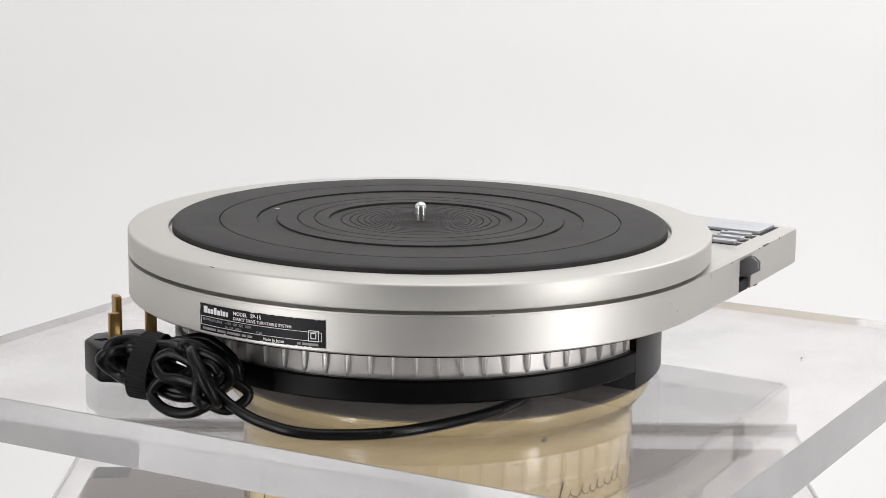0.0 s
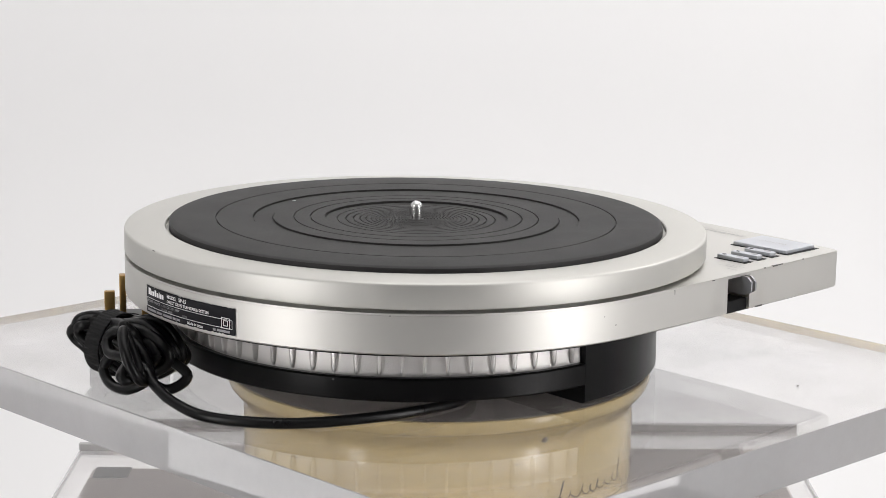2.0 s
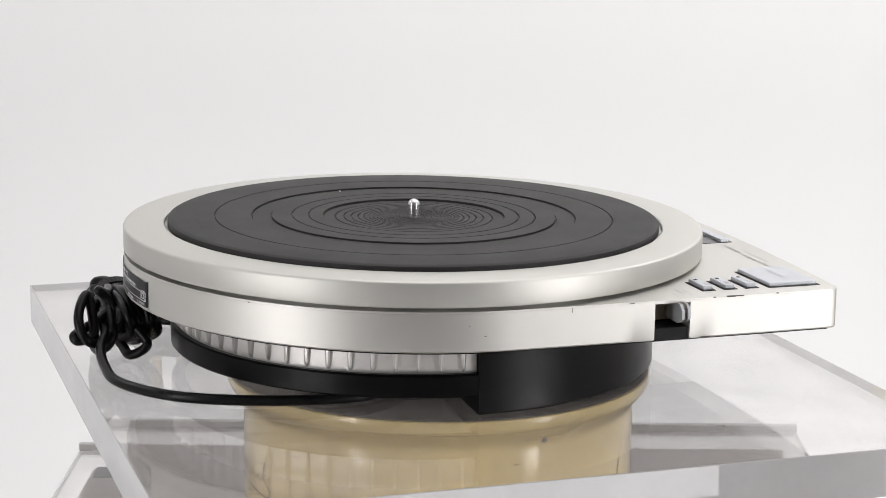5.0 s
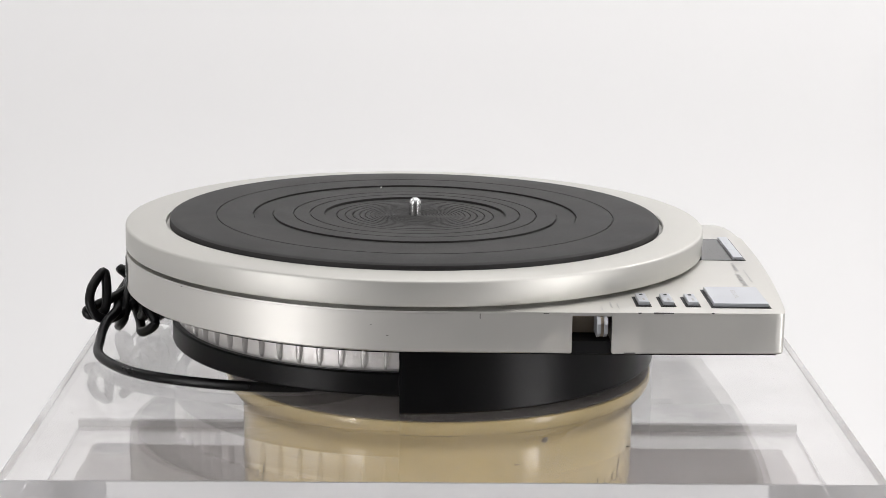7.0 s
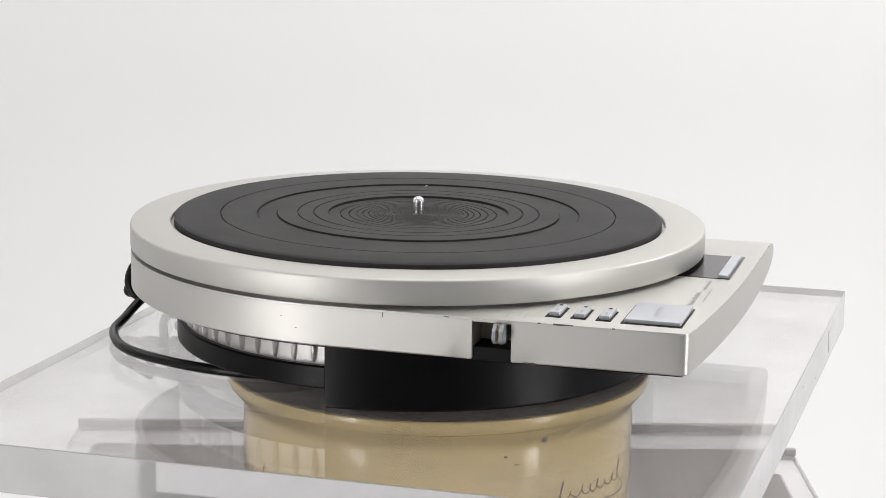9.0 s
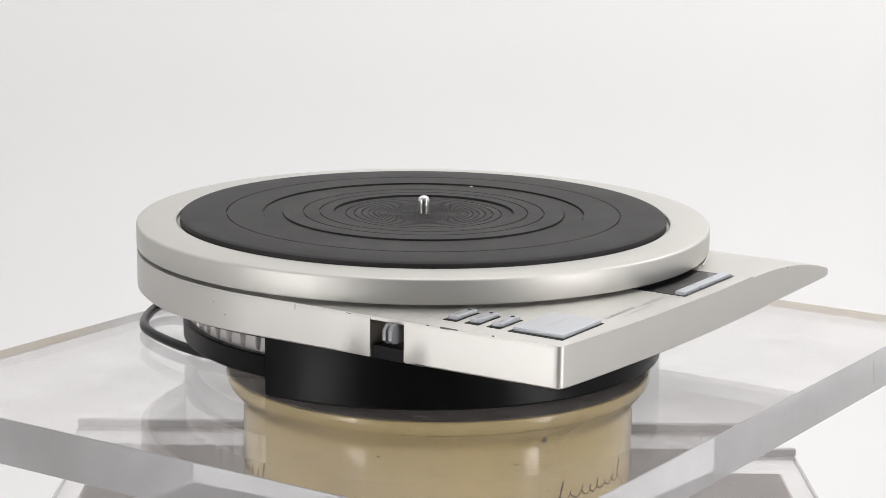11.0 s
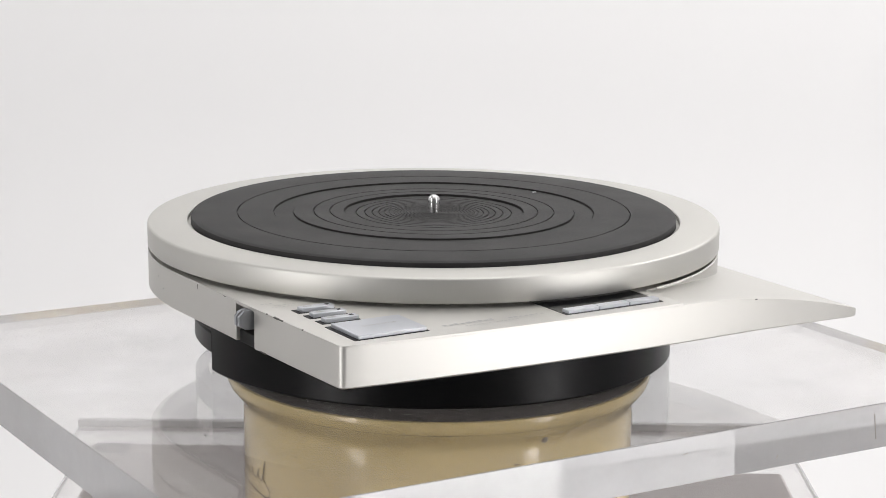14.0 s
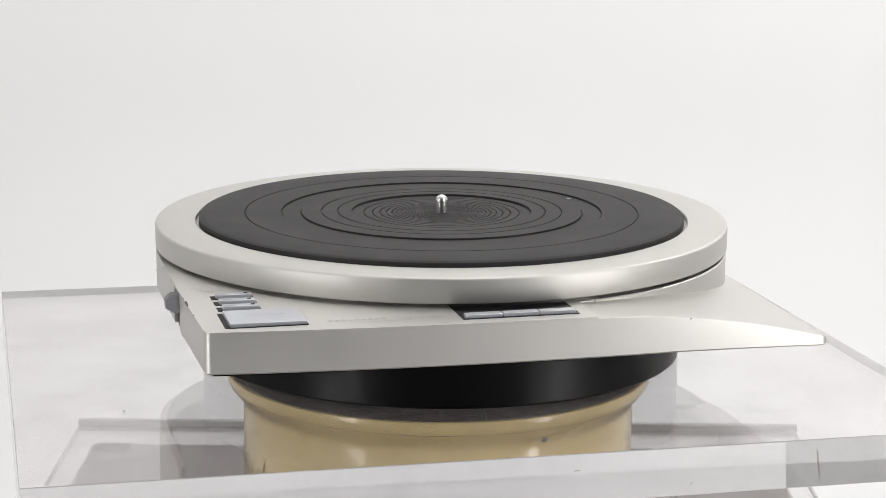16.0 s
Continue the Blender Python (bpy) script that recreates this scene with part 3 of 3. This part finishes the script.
def rating_label(e):
    R, z0, z1, u0, u1 = 0.1727, 0.0452, 0.0603, -0.0421, 0.0383
    rng = random.Random(3)
    bm = bmesh.new()
    n, m = 64, 6
    grid = [[None] * (m + 1) for _ in range(n + 1)]
    for i in range(n + 1):
        for j in range(m + 1):
            du = rng.uniform(0, 0.0005) if i in (0, n) else 0
            dv = rng.uniform(0, 0.0006) * (rng.random() < (0.35 if i > n * 0.45 else 0.1)) if j in (0, m) else 0
            u = u0 + (u1 - u0) * i / n
            v = z0 + (z1 - z0) * j / m
            grid[i][j] = bm.verts.new((u + (du if i == 0 else -du), v + (dv if j == 0 else -dv), 0.0003))
    for i in range(n):
        for j in range(m):
            bm.faces.new((grid[i][j], grid[i + 1][j], grid[i + 1][j + 1], grid[i][j + 1]))
    lab = part("rating_label", wrap(bm, R, 90), M_LABEL, e, "worn black foil rating label with silver print", None, TILT)
    lift = Matrix.Translation((0, 0, 0.0005))

    def add(name, b, mat=M_PRINT, label=""):
        return part(name, wrap(moved(b, lift), R, 90), mat, lab, label)

    t = lambda s, size, u, v: moved(lettering(s, size, bold=size * 0.022), Matrix.Translation((u, v, 0)))
    add("maker_mark", flat_bars([(u0 + 0.0032 + a, z1 - 0.0050, u0 + 0.0032 + a + b, z1 - h) for a, b, h in ((0.0, 0.0030, 0.0013), (0.0034, 0.0019, 0.0024), (0.0057, 0.0017, 0.0024), (0.0078, 0.0020, 0.0013), (0.0102, 0.0021, 0.0024),
                                 (0.0127, 0.0010, 0.0017), (0.0141, 0.0018, 0.0024), (0.0163, 0.0017, 0.0024))]), label="plain silver maker's mark")
    add("lettering", joined(t("MODEL", 0.0028, u0 + 0.0247, z1 - 0.0033), t("SP-15", 0.0030, u0 + 0.0362, z1 - 0.0033), t("DIRECT DRIVE TURNTABLE SYSTEM", 0.00230, u0 + 0.0247, z1 - 0.0059)), label="silver capitals")
    add("lettering", joined(t("POWER SOURCE", 0.0019, u0 + 0.0026, z1 - 0.0091), t("~110  120  220  240V", 0.0020, u0 + 0.0190, z1 - 0.0091), t("50  OR  60Hz", 0.0020, u0 + 0.0190, z1 - 0.0114), t("11W", 0.0020, u0 + 0.0395, z1 - 0.0114)), M_FADED, "worn grey capitals")
    add("lettering", t("Made in Japan", 0.0023, u0 + 0.0440, z0 + 0.0009), M_PRINT, "silver lettering")
    add("small_print", flat_bars([(u0 + 0.0024 + a, z0 + 0.0010, u0 + 0.0024 + b, z0 + 0.0023) for a, b in ((0, 0.0100), (0.0110, 0.0170), (0.0180, 0.0272), (0.0282, 0.0310), (0.0318, 0.0350), (0.0620, 0.0640), (0.0650, 0.0740))]), M_FADED, "unreadable small print")["kind"] = "stuff"
    w = 0.00028
    x0, x1, y0, y1 = u0 + 0.0012, u1 - 0.0022, z0 + 0.0034, z1 - 0.0070
    add("frame_line", flat_bars([(x0, y0, x1, y0 + w), (x0, y1, x1 - 0.0, y1 + w), (x0, y0, x0 + w, y1), (x1 - w, y0, x1, y1)]))
    cx, cy = u1 - 0.0068, z0 + 0.0062
    for h in (0.0030, 0.0016):
        add("square_mark", flat_bars([(cx - h, cy - h, cx + h, cy - h + w * 1.5), (cx - h, cy + h - w * 1.5, cx + h, cy + h), (cx - h, cy - h, cx - h + w * 1.5, cy + h), (cx + h - w * 1.5, cy - h, cx + h, cy + h)]))


def mains_lead(e):
    rng = random.Random(11)
    r = 0.0030
    # plug cord, wound loops, open end loops, then the run to the underside: one length of flex
    C, D, N = Vector((0.0640, 0.1612, 0)), Vector((-0.982, -0.189, 0)), Vector((-0.189, 0.982, 0))
    pts = [Vector((0.1085, 0.1330, 0.0120)), Vector((0.1040, 0.1430, 0.0180)), Vector((0.0980, 0.1540, 0.0260))]
    turns, per = 11, 14
    spin = [(rng.uniform(0.034, 0.0415), (rng.uniform(0.0150, 0.0188), rng.uniform(0.0075, 0.0115))[n % 2], rng.uniform(-0.16, 0.16), w) for n, w in enumerate((-0.011, 0.004, 0.014, 0.010, -0.004, 0.016, 0.009, -0.008, 0.013, 0.015, 0.006))]
    for k in range(turns * per):
        t = 2 * math.pi * k / per + 2.6
        a, b = spin[k // per], spin[min(k // per + 1, turns - 1)]
        u = (k % per) / per
        hx, hz, tip, w = [p + (q - p) * u for p, q in zip(a, b)]
        # racetrack loops, drawn together where the strap holds them
        sx, sz = math.copysign(abs(math.cos(t)) ** 0.8, math.cos(t)), math.sin(t)
        along = hx * sx
        pinch = 1 - 0.40 * math.exp(-((along + 0.012) / 0.013) ** 2)
        p = C + D * (along - tip * hz * sz) + N * (w * pinch + 0.0015 * math.sin(3 * t))
        p.z = max(0.0225 + (hz * sz + tip * along * 0.5) * pinch + 0.10 * w, 0.0042)
        pts.append(p)
    # two open loops that stand up beside the coil, and a folded end
    pts += [Vector(p) for p in ((0.0940, 0.1690, 0.0300), (0.0720, 0.1680, 0.0240), (0.0520, 0.1710, 0.0230), (0.0350, 0.1735, 0.0180), (0.0260, 0.1730, 0.0240), (0.0350, 0.1720, 0.0300), (0.0540, 0.1725, 0.0190), (0.0720, 0.1700, 0.0180), (0.0880, 0.1690, 0.0260), (0.0760, 0.1738, 0.0340), (0.0600, 0.1800, 0.0370), (0.0470, 0.1840, 0.0375))]
    for k in range(9):
        a = radians(110 + 40 * k)
        pts.append(Vector((0.0300 + 0.0130 * math.sin(a - 0.7) - 0.006 * k / 8, 0.1932 + 0.0118 * math.cos(a), 0.0278 + 0.0135 * math.sin(a))))
    pts += [Vector(p) for p in ((0.0200, 0.1960, 0.0200), (0.0180, 0.2050, 0.0165), (0.0200, 0.2075, 0.0185), (0.0230, 0.2040, 0.0205), (0.0300, 0.1930, 0.0245), (0.0420, 0.1770, 0.0310), (0.0260, 0.1660, 0.0220), (0.0165, 0.1590, 0.0120), (0.0230, 0.1680, 0.0045),
                                (0.0380, 0.1770, 0.0080), (0.0560, 0.1850, 0.0200), (0.0640, 0.1880, 0.0110), (0.0520, 0.1910, 0.0045), (0.0360, 0.1900, 0.0052), (0.0250, 0.1850, 0.0140), (0.0340, 0.1840, 0.0270),
                                (0.0520, 0.1850, 0.0345), (0.0610, 0.1870, 0.0290), (0.0540, 0.1910, 0.0230), (0.0420, 0.1910, 0.0230), (0.0230, 0.1890, 0.0190), (0.0080, 0.1880, 0.0140), (-0.0110, 0.1890, 0.0080), (-0.0380, 0.1850, 0.0047), (-0.0720, 0.1615, 0.0042), (-0.0920, 0.1250, 0.0040), (-0.1020, 0.0870, 0.0040), (-0.1000, 0.0550, 0.0040), (-0.0780, 0.0300, 0.0050))]
    for p in pts[3:-8]:
        p.y -= 0.006 if p.y > 0.174 else 0.0
        d = math.hypot(p.x, p.y)
        if d < 0.1510:
            p.x, p.y = p.x * 0.1510 / d, p.y * 0.1510 / d
        if d < 0.1765:
            p.z = min(p.z, 0.0385)
    bm = tube(bmesh.new(), smooth_path(pts, 7), r, 10)
    lead = part("mains_lead", bm, M_CABLE, e, "black mains lead wound into a bundle", 60)
    # ribbed strap pulled tight round the coils
    bm = bmesh.new()
    steps = 96
    rows = []
    for i in range(steps):
        t = 2 * math.pi * i / steps
        y, z = 0.0178 * math.cos(t), 0.0180 * math.sin(t)
        n = Vector((y, z)).normalized()
        lift = 0.0010 + 0.0003 * (i % 2)
        rows.append([bm.verts.new((0.0770 + dx - z * 0.25 - y * 0.3, 0.1660 + y + n.x * dr, max(0.0212 + z + n.y * dr + 0.12 * y, 0.0008))) for dx, dr in ((-0.0068, 0.0), (0.0068, 0.0), (0.0068, lift), (-0.0068, lift))])
    for i in range(steps):
        a, b = rows[i], rows[(i + 1) % steps]
        for k in range(4):
            bm.faces.new((a[k], a[(k + 1) % 4], b[(k + 1) % 4], b[k]))
    part("strap", bm, M_STRAP, lead, "black ribbed strap")
    # three-pin plug lying on its back
    m = pose(0.1263, 0.1194, 0, 0, 0, -124.95)
    bm = prism([(-0.024, -0.016), (-0.012, -0.024), (0.012, -0.024), (0.024, -0.016), (0.024, 0.010), (0.014, 0.022), (-0.014, 0.022), (-0.024, 0.010)], 0.0004, 0.0205)
    bmesh.ops.bevel(bm, geom=bm.edges[:], offset=0.0025, segments=3, profile=0.5, affect="EDGES")
    plug = part("plug", bm, M_BLACK, lead, "black three-pin plug", 40, m)
    part("plug_face", moved(joined(lathe([(0.0060, 0), (0.0068, 0.0005), (0.0076, 0)], 24), *[box((x0, y0, 0), (x0 + w, y0 + 0.0011, 0.0005)) for x0, y0, w in ((-0.004, -0.015, 0.008), (-0.003, -0.0175, 0.006), (0.009, 0.004, 0.008), (0.010, 0.0015, 0.006), (-0.019, 0.004, 0.007), (-0.017, 0.0015, 0.005))]), Matrix.Translation((0, 0, 0.0204))), M_STRAP, plug, "raised marks on the plug's face")
    part("earth_pin", box((-0.0050, 0.008, 0.020), (-0.0010, 0.0160, 0.0440), 0.0007), M_BRASS, e, "brass plug pin", 40, m)
    part("line_pin", box((-0.0142, -0.0100, 0.020), (-0.0079, -0.0060, 0.0385), 0.0006), M_BRASS, e, "brass plug pin", 40, m)
    part("line_pin", box((0.0079, -0.0100, 0.020), (0.0142, -0.0060, 0.0385), 0.0006), M_BRASS, e, "brass plug pin", 40, m)


def record_player():
    e = tagged(new("record_player"), "silver direct-drive record player with black rubber mat, no tonearm", "record player")
    casing(e)
    wear(e)
    controls(e)
    platter(e)
    base(e)
    rating_label(e)
    mains_lead(e)
    return e


PLAYER = record_player()


# ---------------------------------------------------------------- what turns
def motions():
    turn = [0.0, 4.263, 8.529, 12.798, 17.073, 21.354, 25.645, 29.945, 34.254, 38.571, 42.889, 47.206, 51.523, 55.84, 60.159, 64.477, 68.791,
            73.093, 77.384, 81.66, 85.932, 90.204, 94.476, 98.748, 103.024, 107.308, 111.612, 115.935, 120.277, 124.63, 128.989, 133.35, 137.712]
    ease = np.interp(np.arange(33) * 0.5, [0, 0.5, 4, 6.5, 8, 9, 11.5, 12.5, 13.5, 16], [0, -0.08, -0.12, 0.02, 0.28, 0.32, 0.08, 0, -0.06, -0.08])
    turn = [a + float(b) for a, b in zip(turn, ease)]
    player_rows, plate_rows = [], []
    for i, a in enumerate(turn):
        c, s = math.cos(radians(-a)), math.sin(radians(-a))
        x, y = -0.01182, -0.01098
        player_rows.append((0.5 * i, pose(c * x - s * y, s * x + c * y, 0, 0, 0, 151.55 - a)))
        plate_rows.append((0.5 * i, pose(0.0015 * c, 0.0015 * s, 0, 0, 0, 60.7 - a)))
    walk(PLAYER, player_rows)
    walk(PLATE, plate_rows)


motions()
